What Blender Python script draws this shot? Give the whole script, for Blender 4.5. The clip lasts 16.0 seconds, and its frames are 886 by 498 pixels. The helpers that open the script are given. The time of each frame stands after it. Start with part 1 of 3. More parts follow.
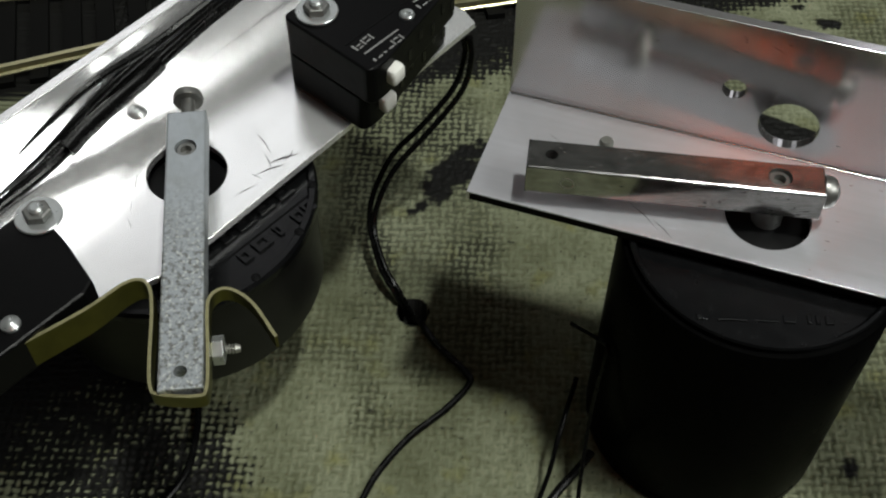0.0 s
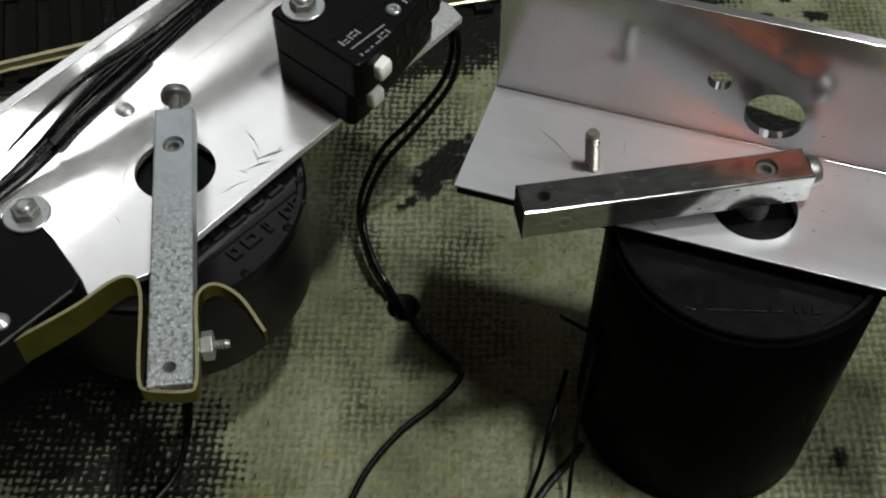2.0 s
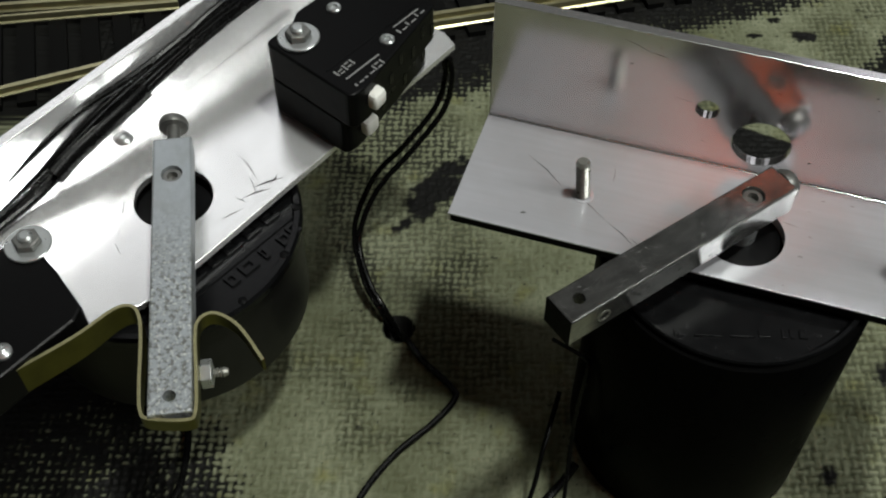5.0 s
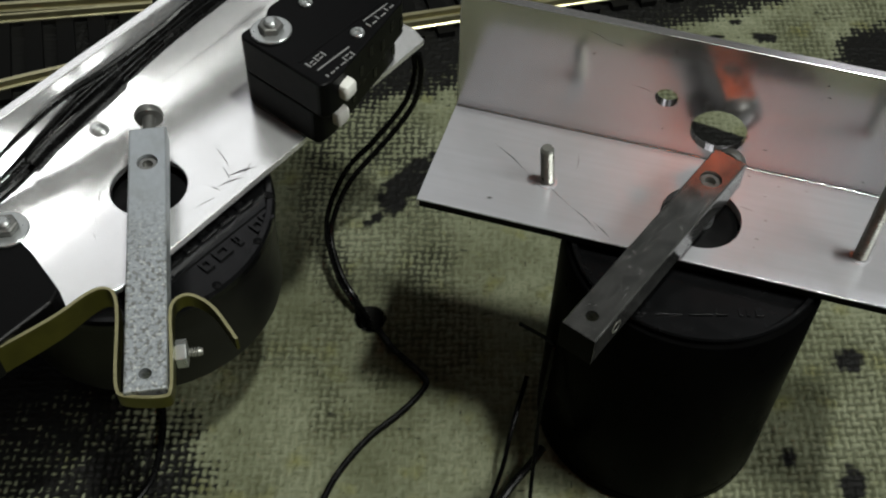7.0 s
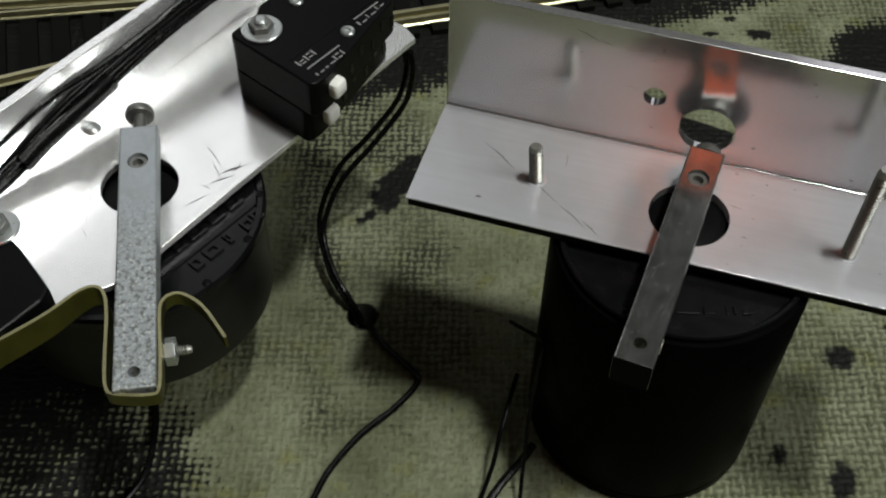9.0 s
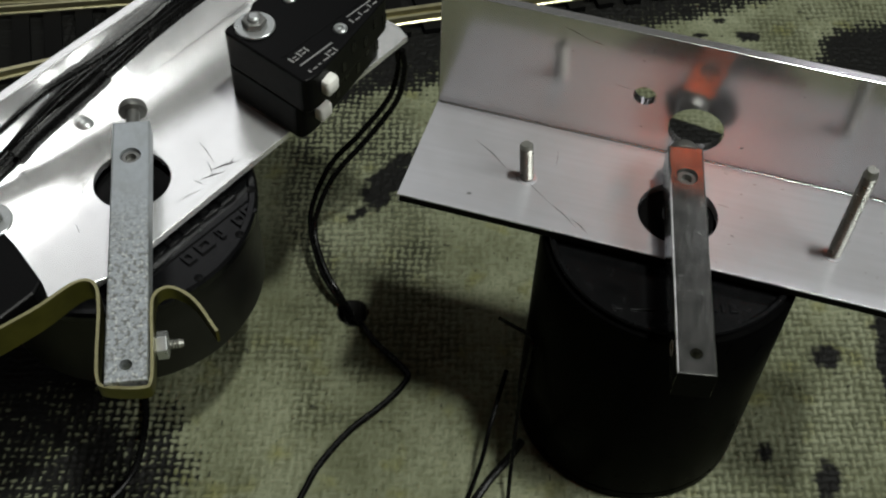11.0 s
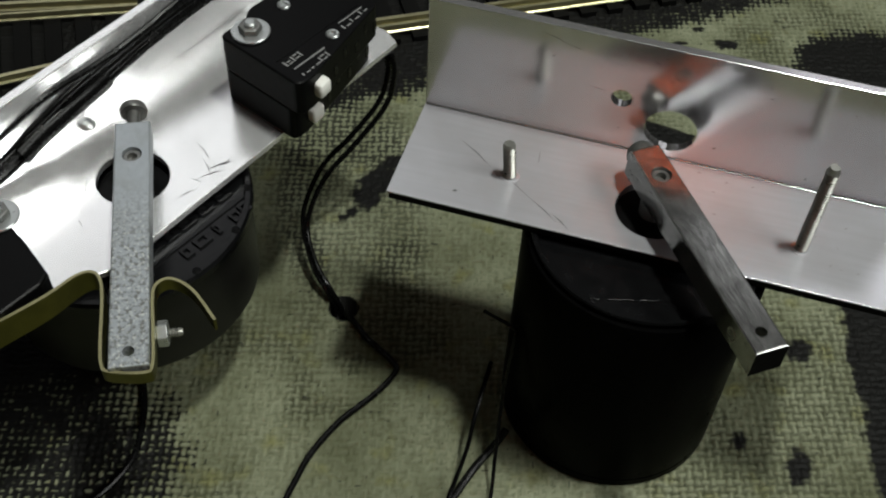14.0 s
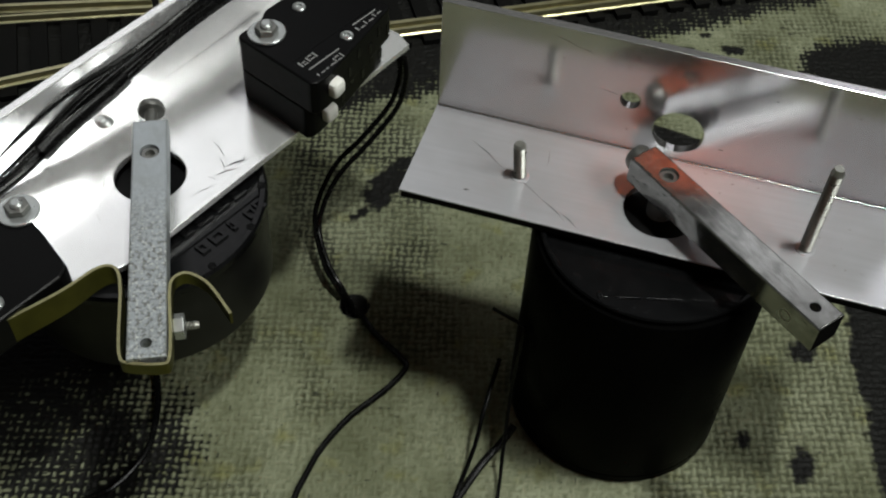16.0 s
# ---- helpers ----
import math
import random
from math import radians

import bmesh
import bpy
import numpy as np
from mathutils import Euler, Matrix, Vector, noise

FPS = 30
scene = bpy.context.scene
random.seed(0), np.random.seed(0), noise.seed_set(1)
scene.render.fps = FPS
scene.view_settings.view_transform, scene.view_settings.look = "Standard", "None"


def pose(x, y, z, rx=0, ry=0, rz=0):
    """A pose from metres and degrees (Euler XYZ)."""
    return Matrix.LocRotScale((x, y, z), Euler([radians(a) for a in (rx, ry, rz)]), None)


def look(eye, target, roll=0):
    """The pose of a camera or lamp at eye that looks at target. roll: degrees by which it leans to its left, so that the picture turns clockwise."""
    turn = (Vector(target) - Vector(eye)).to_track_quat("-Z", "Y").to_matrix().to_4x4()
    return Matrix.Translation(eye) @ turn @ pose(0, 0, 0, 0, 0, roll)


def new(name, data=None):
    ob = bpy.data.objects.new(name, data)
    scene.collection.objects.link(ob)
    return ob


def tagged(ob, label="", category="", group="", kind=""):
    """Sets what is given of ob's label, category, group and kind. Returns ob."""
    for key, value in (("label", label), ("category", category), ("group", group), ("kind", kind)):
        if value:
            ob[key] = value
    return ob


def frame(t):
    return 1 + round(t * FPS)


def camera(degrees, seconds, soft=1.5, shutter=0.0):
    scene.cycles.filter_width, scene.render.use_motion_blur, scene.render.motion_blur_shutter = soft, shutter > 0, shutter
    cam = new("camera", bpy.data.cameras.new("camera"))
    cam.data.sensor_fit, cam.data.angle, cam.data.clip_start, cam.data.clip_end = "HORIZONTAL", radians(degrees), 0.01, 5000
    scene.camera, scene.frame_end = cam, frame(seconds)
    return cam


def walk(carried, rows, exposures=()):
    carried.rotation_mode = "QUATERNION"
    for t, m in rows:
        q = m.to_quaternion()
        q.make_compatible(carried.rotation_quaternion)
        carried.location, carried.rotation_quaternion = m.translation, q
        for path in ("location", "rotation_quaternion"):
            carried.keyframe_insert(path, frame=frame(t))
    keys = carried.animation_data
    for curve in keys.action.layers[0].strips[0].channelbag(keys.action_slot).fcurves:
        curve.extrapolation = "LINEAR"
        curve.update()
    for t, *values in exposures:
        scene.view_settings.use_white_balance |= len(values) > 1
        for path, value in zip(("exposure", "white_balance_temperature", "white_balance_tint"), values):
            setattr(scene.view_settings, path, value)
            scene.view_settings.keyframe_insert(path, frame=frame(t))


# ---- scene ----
cam = camera(42.22, 16.0, soft=2.1)
PATH = [
    (0, look((-0.00375, -0.18662, 0.24818), (-0.01103, -0.00303, 0.01103), 0.54)),
    (0.5, look((-0.00484, -0.18696, 0.24782), (-0.01179, -0.00292, 0.01102), 0.37)),
    (1, look((-0.00407, -0.18813, 0.24822), (-0.01120, -0.00369, 0.01173), 0.13)),
    (1.5, look((-0.00395, -0.18850, 0.24774), (-0.01045, -0.00507, 0.01044), 0.19)),
    (2, look((-0.00248, -0.18764, 0.24816), (-0.00827, -0.00441, 0.01069), 0.31)),
    (2.5, look((-0.00097, -0.18688, 0.24896), (-0.00521, -0.00340, 0.01165), 0.92)),
    (3, look((-0.00208, -0.18718, 0.24855), (-0.00358, -0.00279, 0.01191), 1.22)),
    (3.5, look((-0.00586, -0.18798, 0.24784), (-0.00831, -0.00388, 0.01098), 1.14)),
    (4, look((-0.00540, -0.18820, 0.24913), (-0.01002, -0.00415, 0.01227), 0.48)),
    (4.5, look((-0.00340, -0.18746, 0.24830), (-0.00842, -0.00357, 0.01132), 0.37)),
    (4.7, look((-0.00290, -0.18678, 0.25316), (-0.00786, -0.00262, 0.01639), 0.33)),
    (6.8, look((0.00054, -0.19509, 0.25601), (0.00176, -0.00798, 0.02151), 1.41)),
    (7, look((-0.00076, -0.19672, 0.25555), (0.00110, -0.00851, 0.02194), 1.64)),
    (7.5, look((-0.00060, -0.19863, 0.25673), (-0.00056, -0.01177, 0.02203), 1.34)),
    (8, look((0.00081, -0.19842, 0.25702), (0.00089, -0.01188, 0.02207), 1.18)),
    (8.5, look((0.00171, -0.19640, 0.25727), (0.00090, -0.00972, 0.02242), 0.94)),
    (9, look((0.00240, -0.19661, 0.25680), (0.00329, -0.00954, 0.02227), 1.40)),
    (11.5, look((0.00152, -0.19974, 0.25777), (0.00567, -0.01231, 0.02356), 2.63)),
    (12, look((0.00036, -0.20209, 0.25835), (0.00487, -0.01418, 0.02453), 2.74)),
    (12.5, look((0.00041, -0.20637, 0.26066), (0.00473, -0.01766, 0.02749), 2.48)),
    (13, look((0.00160, -0.20789, 0.26048), (0.00659, -0.01895, 0.02751), 2.73)),
    (13.5, look((0.00325, -0.20808, 0.26186), (0.00910, -0.01941, 0.02868), 2.89)),
    (14, look((0.00265, -0.20915, 0.26495), (0.00894, -0.01955, 0.03255), 3.13)),
    (14.5, look((0.00206, -0.21077, 0.26549), (0.00767, -0.01988, 0.03412), 2.77)),
    (15, look((0.00149, -0.21015, 0.26564), (0.00644, -0.01981, 0.03380), 2.53)),
    (15.5, look((0.00096, -0.21223, 0.26576), (0.00581, -0.02120, 0.03450), 3.01)),
    (16, look((0.00118, -0.21406, 0.26741), (0.00620, -0.02302, 0.03616), 3.29)),
]
walk(cam, PATH)

# ---- world and lights ----
MM = 0.001
world = bpy.data.worlds.new("room_dark")
world.use_nodes = True
world.node_tree.nodes["Background"].inputs[0].default_value = (0.9, 1.0, 0.9, 1)
world.node_tree.nodes["Background"].inputs[1].default_value = 0.01
scene.world = world
scene.view_settings.exposure = -0.2


def area_lamp(name, eye, target, sx, sy, watts, colour):
    data = bpy.data.lights.new(name, "AREA")
    data.shape, data.size, data.size_y, data.energy, data.color = "RECTANGLE", sx, sy, watts, colour
    ob = new(name, data)
    ob.matrix_world = look(eye, target)
    return ob


KEY_EYE = (0.30, -0.06, 1.38)
area_lamp("key_lamp", KEY_EYE, (0, 0, 0), 0.13, 0.08, 14.5, (0.97, 1.0, 0.93))
SIDE_EYE = (0.88, -0.36, 1.04)
area_lamp("side_lamp", SIDE_EYE, (0, 0, 0), 0.58, 0.40, 10.0, (0.97, 1.0, 0.95))
BACK_EYE = (-0.41, 0.95, 1.07)
area_lamp("back_lamp", BACK_EYE, (-0.05, 0, 0.06), 0.54, 0.46, 1.05, (0.97, 0.98, 1.0))
# added fill light that brightens the right end of the plate
CORNER_EYE = (0.74, 1.0, 1.22)
area_lamp("corner_fill", CORNER_EYE, (0.09, -0.04, 0.07), 0.46, 0.38, 0.7, (0.96, 0.97, 1.0))

# ---- materials ----


def material(name, colour, rough=0.5, metal=0.0, grain=0.15, scale=300.0, bump=0.0, stretch=(1, 1, 1),
             stain=0.0, stain_scale=40.0, stain_colour=None, aniso=0.0, spec=0.5, rough_var=0.1):
    """A principled material with grain and stains in object space."""
    m = bpy.data.materials.new(name)
    m.use_nodes = True
    nt = m.node_tree
    b = nt.nodes["Principled BSDF"]
    b.inputs["Metallic"].default_value = metal
    b.inputs["Specular IOR Level"].default_value = spec
    if aniso:
        b.inputs["Anisotropic"].default_value = aniso
    co = nt.nodes.new("ShaderNodeTexCoord")
    mp = nt.nodes.new("ShaderNodeMapping")
    mp.inputs["Scale"].default_value = stretch
    nt.links.new(co.outputs["Object"], mp.inputs["Vector"])
    n1 = nt.nodes.new("ShaderNodeTexNoise")
    n1.inputs["Scale"].default_value = scale
    n1.inputs["Detail"].default_value = 5
    nt.links.new(mp.outputs[0], n1.inputs["Vector"])
    n2 = nt.nodes.new("ShaderNodeTexNoise")
    n2.inputs["Scale"].default_value = stain_scale
    n2.inputs["Detail"].default_value = 4
    nt.links.new(co.outputs["Object"], n2.inputs["Vector"])
    dark = tuple(c * (1 - grain) for c in colour)
    light = tuple(min(1.0, c * (1 + grain)) for c in colour)
    mix = nt.nodes.new("ShaderNodeMix")
    mix.data_type = "RGBA"
    mix.inputs[6].default_value, mix.inputs[7].default_value = (*dark, 1), (*light, 1)
    nt.links.new(n1.outputs[0], mix.inputs[0])
    ramp = nt.nodes.new("ShaderNodeValToRGB")
    ramp.color_ramp.elements[0].position, ramp.color_ramp.elements[1].position = 0.45, 0.68
    nt.links.new(n2.outputs[0], ramp.inputs[0])
    mul = nt.nodes.new("ShaderNodeMath")
    mul.operation = "MULTIPLY"
    mul.inputs[1].default_value = stain
    nt.links.new(ramp.outputs[0], mul.inputs[0])
    mix2 = nt.nodes.new("ShaderNodeMix")
    mix2.data_type = "RGBA"
    nt.links.new(mul.outputs[0], mix2.inputs[0])
    nt.links.new(mix.outputs[2], mix2.inputs[6])
    mix2.inputs[7].default_value = (*(stain_colour or tuple(c * 0.5 for c in colour)), 1)
    nt.links.new(mix2.outputs[2], b.inputs["Base Color"])
    rr = nt.nodes.new("ShaderNodeMapRange")
    rr.inputs[3].default_value, rr.inputs[4].default_value = max(0.02, rough - rough_var), min(1, rough + rough_var)
    nt.links.new(n1.outputs[0], rr.inputs[0])
    nt.links.new(rr.outputs[0], b.inputs["Roughness"])
    if bump:
        bp = nt.nodes.new("ShaderNodeBump")
        bp.inputs["Strength"].default_value = bump
        bp.inputs["Distance"].default_value = 0.0002
        nt.links.new(n1.outputs[0], bp.inputs["Height"])
        nt.links.new(bp.outputs[0], b.inputs["Normal"])
    return m


def zinc_material():
    """Zinc plate, smooth and bluish near the shaft, blotched and spangled towards the worn end."""
    m = material("galvanised_steel", (0.40, 0.43, 0.46), 0.4, 0.62, 0.16, 700, 0.25, (0.5, 1, 1), 0.3, 160, (0.27, 0.28, 0.27), rough_var=0.12)
    nt = m.node_tree
    b = nt.nodes["Principled BSDF"]
    under = b.inputs["Base Color"].links[0].from_socket
    co = nt.nodes.new("ShaderNodeTexCoord")
    sep = nt.nodes.new("ShaderNodeSeparateXYZ")
    nt.links.new(co.outputs["Object"], sep.inputs[0])
    zone = nt.nodes.new("ShaderNodeMapRange")
    zone.inputs[1].default_value, zone.inputs[2].default_value = 0.008, 0.03
    nt.links.new(sep.outputs[0], zone.inputs[0])
    for scale, lo, hi, colour, amount in ((900, 0.47, 0.62, (0.12, 0.12, 0.10), 0.75), (1250, 0.54, 0.68, (0.72, 0.74, 0.70), 0.8)):
        n = nt.nodes.new("ShaderNodeTexNoise")
        n.inputs["Scale"].default_value, n.inputs["Detail"].default_value = scale, 4
        shift = nt.nodes.new("ShaderNodeMapping")
        shift.inputs["Location"].default_value = (scale, 0, 0)
        nt.links.new(co.outputs["Object"], shift.inputs[0])
        nt.links.new(shift.outputs[0], n.inputs["Vector"])
        rng = nt.nodes.new("ShaderNodeMapRange")
        rng.inputs[1].default_value, rng.inputs[2].default_value, rng.inputs[4].default_value = lo, hi, amount
        nt.links.new(n.outputs[0], rng.inputs[0])
        mul = nt.nodes.new("ShaderNodeMath")
        mul.operation = "MULTIPLY"
        nt.links.new(rng.outputs[0], mul.inputs[0])
        nt.links.new(zone.outputs[0], mul.inputs[1])
        mix = nt.nodes.new("ShaderNodeMix")
        mix.data_type = "RGBA"
        mix.inputs[7].default_value = (*colour, 1)
        nt.links.new(mul.outputs[0], mix.inputs[0])
        nt.links.new(under, mix.inputs[6])
        under = mix.outputs[2]
    nt.links.new(under, b.inputs["Base Color"])
    return m


def glow(name, colour, strength):
    m = bpy.data.materials.new(name)
    m.use_nodes = True
    b = m.node_tree.nodes["Principled BSDF"]
    b.inputs["Base Color"].default_value = (*colour, 1)
    b.inputs["Emission Color"].default_value = (*colour, 1)
    b.inputs["Emission Strength"].default_value = strength
    return m


ALU = material("brushed_aluminium", (0.60, 0.59, 0.60), 0.165, 0.86, 0.05, 900, 0.02, (1, 1, 0.05), 0.35, 60, (0.48, 0.46, 0.45), rough_var=0.035)
ALU_PLATE = material("dull_aluminium", (0.73, 0.73, 0.78), 0.24, 0.66, 0.07, 900, 0.05, (0.05, 1, 1), 0.4, 55, (0.60, 0.59, 0.61), rough_var=0.06)
ALU_BRIGHT = material("polished_aluminium", (0.93, 0.93, 0.94), 0.25, 0.74, 0.04, 900, 0.03, (0.06, 1, 1), 0.2, 90, (0.6, 0.6, 0.6), rough_var=0.05)
STEEL = material("mill_steel", (0.40, 0.40, 0.39), 0.14, 0.92, 0.4, 900, 0.06, (0.2, 1, 1), 0.75, 260, (0.22, 0.22, 0.215), rough_var=0.05)
DULL_BLACK = material("dull_black", (0.003, 0.003, 0.003), 0.6, 0.0, 0.4, 900, 0.3, spec=0.05)
DARK_STEEL = material("dark_screw_steel", (0.22, 0.22, 0.21), 0.36, 0.8, 0.3, 900)
LIT_BRASS = material("lit_worn_brass_edge", (0.33, 0.31, 0.17), 0.35, 0.7, 0.3, 900)
ZINC = zinc_material()
BRIGHT = material("plated_steel", (0.45, 0.47, 0.47), 0.3, 0.75, 0.15, 500)
THREAD = material("zinc_thread", (0.36, 0.36, 0.33), 0.3, 0.75, 0.2, 600)
BRASS = material("tarnished_brass", (0.15, 0.138, 0.035), 0.34, 1.0, 0.2, 300, 0.1, (1, 1, 1), 0.6, 120, (0.08, 0.075, 0.022))
BLACK = material("black_plastic", (0.0025, 0.0025, 0.0027), 0.38, 0.0, 0.3, 500, 0.1, spec=0.1)
CAN = material("black_painted_can", (0.0012, 0.0012, 0.0012), 0.3, 0.0, 0.3, 250, 0.05, (1, 1, 1), 0.4, 60, (0.002, 0.002, 0.002), spec=0.02)
CAN_GREY = material("dark_steel_can", (0.012, 0.012, 0.011), 0.36, 0.5, 0.3, 250, 0.05, (1, 1, 1), 0.4, 60, (0.02, 0.02, 0.02))
LID = material("dark_moulded_lid", (0.003, 0.0031, 0.0034), 0.24, 0.0, 0.22, 400, 0.15, spec=0.22)
PVC = material("black_wire_pvc", (0.003, 0.003, 0.003), 0.26, 0.0, 0.2, 500, spec=0.14)
WHITE = material("white_nylon", (0.72, 0.72, 0.68), 0.4, 0.0, 0.05, 300)
INK = material("white_print", (0.2, 0.2, 0.2), 0.6, 0.0, 0.1, 900)
RAIL = material("nickel_rail", (0.62, 0.58, 0.36), 0.35, 0.9, 0.2, 300, 0.0, (1, 1, 1), 0.4, 60, (0.3, 0.26, 0.14))
SLEEPER = material("black_sleeper_plastic", (0.003, 0.003, 0.0028), 0.6, 0.0, 0.4, 300, 0.2, spec=0.1)
# dark colours for the added unseen walls and ceiling, to hold down bounced light
WALL = material("room_wall_paint", (0.045, 0.045, 0.04), 0.8, 0.0, 0.08, 8)
CEIL = material("ceiling_paint", (0.05, 0.05, 0.048), 0.8, 0.0, 0.05, 8)
FLOOR = material("room_floor_brown", (0.12, 0.10, 0.08), 0.7, 0.0, 0.2, 10)
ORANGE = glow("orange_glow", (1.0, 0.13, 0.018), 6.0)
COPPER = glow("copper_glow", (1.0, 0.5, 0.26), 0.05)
TUBE_GLOW = glow("tube_glow", (1.0, 0.98, 0.92), 6.0)


def cloth_material():
    """Hessian under cream-olive paint, with black paint and the hole's darkness by the mesh's own pigment attribute.
    """
    m = bpy.data.materials.new("painted_hessian")
    m.use_nodes = True
    nt = m.node_tree
    b = nt.nodes["Principled BSDF"]
    b.inputs["Roughness"].default_value = 0.62
    b.inputs["Specular IOR Level"].default_value = 0.12
    black = nt.nodes.new("ShaderNodeAttribute")
    black.attribute_name = "pigment"
    high = nt.nodes.new("ShaderNodeAttribute")
    high.attribute_name = "thread"
    co = nt.nodes.new("ShaderNodeTexCoord")
    n1 = nt.nodes.new("ShaderNodeTexNoise")
    n1.inputs["Scale"].default_value, n1.inputs["Detail"].default_value = 35, 6
    n2 = nt.nodes.new("ShaderNodeTexNoise")
    n2.inputs["Scale"].default_value, n2.inputs["Detail"].default_value = 1400, 3
    for n in (n1, n2):
        nt.links.new(co.outputs["Object"], n.inputs["Vector"])
    cream = nt.nodes.new("ShaderNodeMix")
    cream.data_type = "RGBA"
    cream.inputs[6].default_value, cream.inputs[7].default_value = (0.105, 0.113, 0.066, 1), (0.222, 0.236, 0.158, 1)
    spread = nt.nodes.new("ShaderNodeMapRange")
    spread.inputs[1].default_value, spread.inputs[2].default_value = 0.32, 0.68
    nt.links.new(n1.outputs[0], spread.inputs[0])
    nt.links.new(spread.outputs[0], cream.inputs[0])
    n3 = nt.nodes.new("ShaderNodeTexNoise")
    n3.inputs["Scale"].default_value, n3.inputs["Detail"].default_value = 95, 5
    nt.links.new(co.outputs["Object"], n3.inputs["Vector"])
    moss = nt.nodes.new("ShaderNodeMapRange")
    moss.inputs[1].default_value, moss.inputs[2].default_value, moss.inputs[4].default_value = 0.58, 0.74, 0.7
    nt.links.new(n3.outputs[0], moss.inputs[0])
    tint = nt.nodes.new("ShaderNodeMix")
    tint.data_type = "RGBA"
    tint.inputs[7].default_value = (0.15, 0.147, 0.045, 1)
    nt.links.new(moss.outputs[0], tint.inputs[0])
    nt.links.new(cream.outputs[2], tint.inputs[6])
    bare = nt.nodes.new("ShaderNodeMix")
    bare.data_type = "RGBA"
    bare.inputs[6].default_value = (0.066, 0.070, 0.036, 1)
    nt.links.new(high.outputs["Fac"], bare.inputs[0])
    nt.links.new(tint.outputs[2], bare.inputs[7])
    paint = nt.nodes.new("ShaderNodeMix")
    paint.data_type = "RGBA"
    paint.inputs[7].default_value = (0.005, 0.005, 0.0045, 1)
    nt.links.new(black.outputs["Fac"], paint.inputs[0])
    nt.links.new(bare.outputs[2], paint.inputs[6])
    nt.links.new(paint.outputs[2], b.inputs["Base Color"])
    bp = nt.nodes.new("ShaderNodeBump")
    bp.inputs["Strength"].default_value, bp.inputs["Distance"].default_value = 0.4, 0.0002
    nt.links.new(n2.outputs[0], bp.inputs["Height"])
    nt.links.new(bp.outputs[0], b.inputs["Normal"])
    return m


CLOTH = cloth_material()

# ---- mesh helpers (millimetres) ----


def thing(name, x=0, y=0, z=0, rz=0):
    ob = new(name)
    ob.empty_display_size = 0.01
    ob.matrix_world = pose(x * MM, y * MM, z * MM, 0, 0, rz)
    return ob


def part(name, bm, mat, parent=None, label="", bevel=0.0, smooth=False):
    """Links a bmesh in millimetres as one mesh under a thing or part."""
    for v in bm.verts:
        v.co *= MM
    bmesh.ops.recalc_face_normals(bm, faces=bm.faces)
    me = bpy.data.meshes.new(name)
    bm.to_mesh(me)
    bm.free()
    me.materials.append(mat)
    ob = new(name, me)
    if parent:
        ob.parent = parent
    if smooth:
        for p in me.polygons:
            p.use_smooth = True
        me.set_sharp_from_angle(angle=radians(35))
    if bevel:
        mod = ob.modifiers.new("edge", "BEVEL")
        mod.width, mod.segments, mod.limit_method, mod.angle_limit = bevel * MM, 2, "ANGLE", radians(40)
    return tagged(ob, label) if label else ob


def ring(cx, cy, r, n=36, a0=0.0):
    return [(cx + r * math.cos(a0 + 2 * math.pi * i / n), cy + r * math.sin(a0 + 2 * math.pi * i / n)) for i in range(n)]


def inset(loop, c):
    """The outline moved inwards by c."""
    area = sum(a[0] * b[1] - b[0] * a[1] for a, b in zip(loop, loop[1:] + loop[:1]))
    sign, out = (1 if area > 0 else -1), []
    for k in range(len(loop)):
        p, q, r = Vector(loop[k - 1]), Vector(loop[k]), Vector(loop[(k + 1) % len(loop)])
        d1, d2 = (q - p).normalized(), (r - q).normalized()
        n1, n2 = Vector((-d1.y, d1.x)) * sign, Vector((-d2.y, d2.x)) * sign
        h = (n1 + n2) / max(0.3, 1 + n1.dot(n2))
        out.append(tuple(q + h * c))
    return out


def rounded(loop, r, n=5):
    """The outline with its corners rounded off by about r."""
    out = []
    for k in range(len(loop)):
        p, q, s = Vector(loop[k - 1]), Vector(loop[k]), Vector(loop[(k + 1) % len(loop)])
        c = min(r, 0.45 * (p - q).length, 0.45 * (s - q).length)
        a, b = q + (p - q).normalized() * c, q + (s - q).normalized() * c
        for i in range(n + 1):
            t = i / n
            out.append(tuple((1 - t) ** 2 * a + 2 * t * (1 - t) * q + t * t * b))
    return out


def slab(outer, holes=(), z0=0.0, z1=1.0, bm=None, m=None, c=0.0):
    """A plate of any outline with holes right through it and its outer edges rounded off by c."""
    bm = bm or bmesh.new()
    made = []

    def level(loop, z):
        vs = [bm.verts.new((x, y, z)) for x, y in loop]
        made.extend(vs)
        return vs

    def walls(rows):
        for a, b in zip(rows, rows[1:]):
            for k in range(len(a)):
                n = (k + 1) % len(a)
                bm.faces.new((a[k], a[n], b[n], b[k]))

    if c:
        k, i1, i2 = c * 0.3, inset(outer, c), inset(outer, c * 0.3)
        rows = [level(i1, z0), level(i2, z0 + k), level(outer, z0 + c), level(outer, z1 - c), level(i2, z1 - k), level(i1, z1)]
    else:
        rows = [level(outer, z0), level(outer, z1)]
    walls(rows)
    low, high = [rows[0]], [rows[-1]]
    for hole in holes:
        a, b = level(hole, z0), level(hole, z1)
        walls([a, b])
        low.append(a)
        high.append(b)
    for cap in (low, high):
        edges = [bm.edges.get((vs[k], vs[(k + 1) % len(vs)])) for vs in cap for k in range(len(vs))]
        bmesh.ops.triangle_fill(bm, use_beauty=True, use_dissolve=False, edges=edges)
    if m is not None:
        bmesh.ops.transform(bm, matrix=m, verts=made)
    return bm


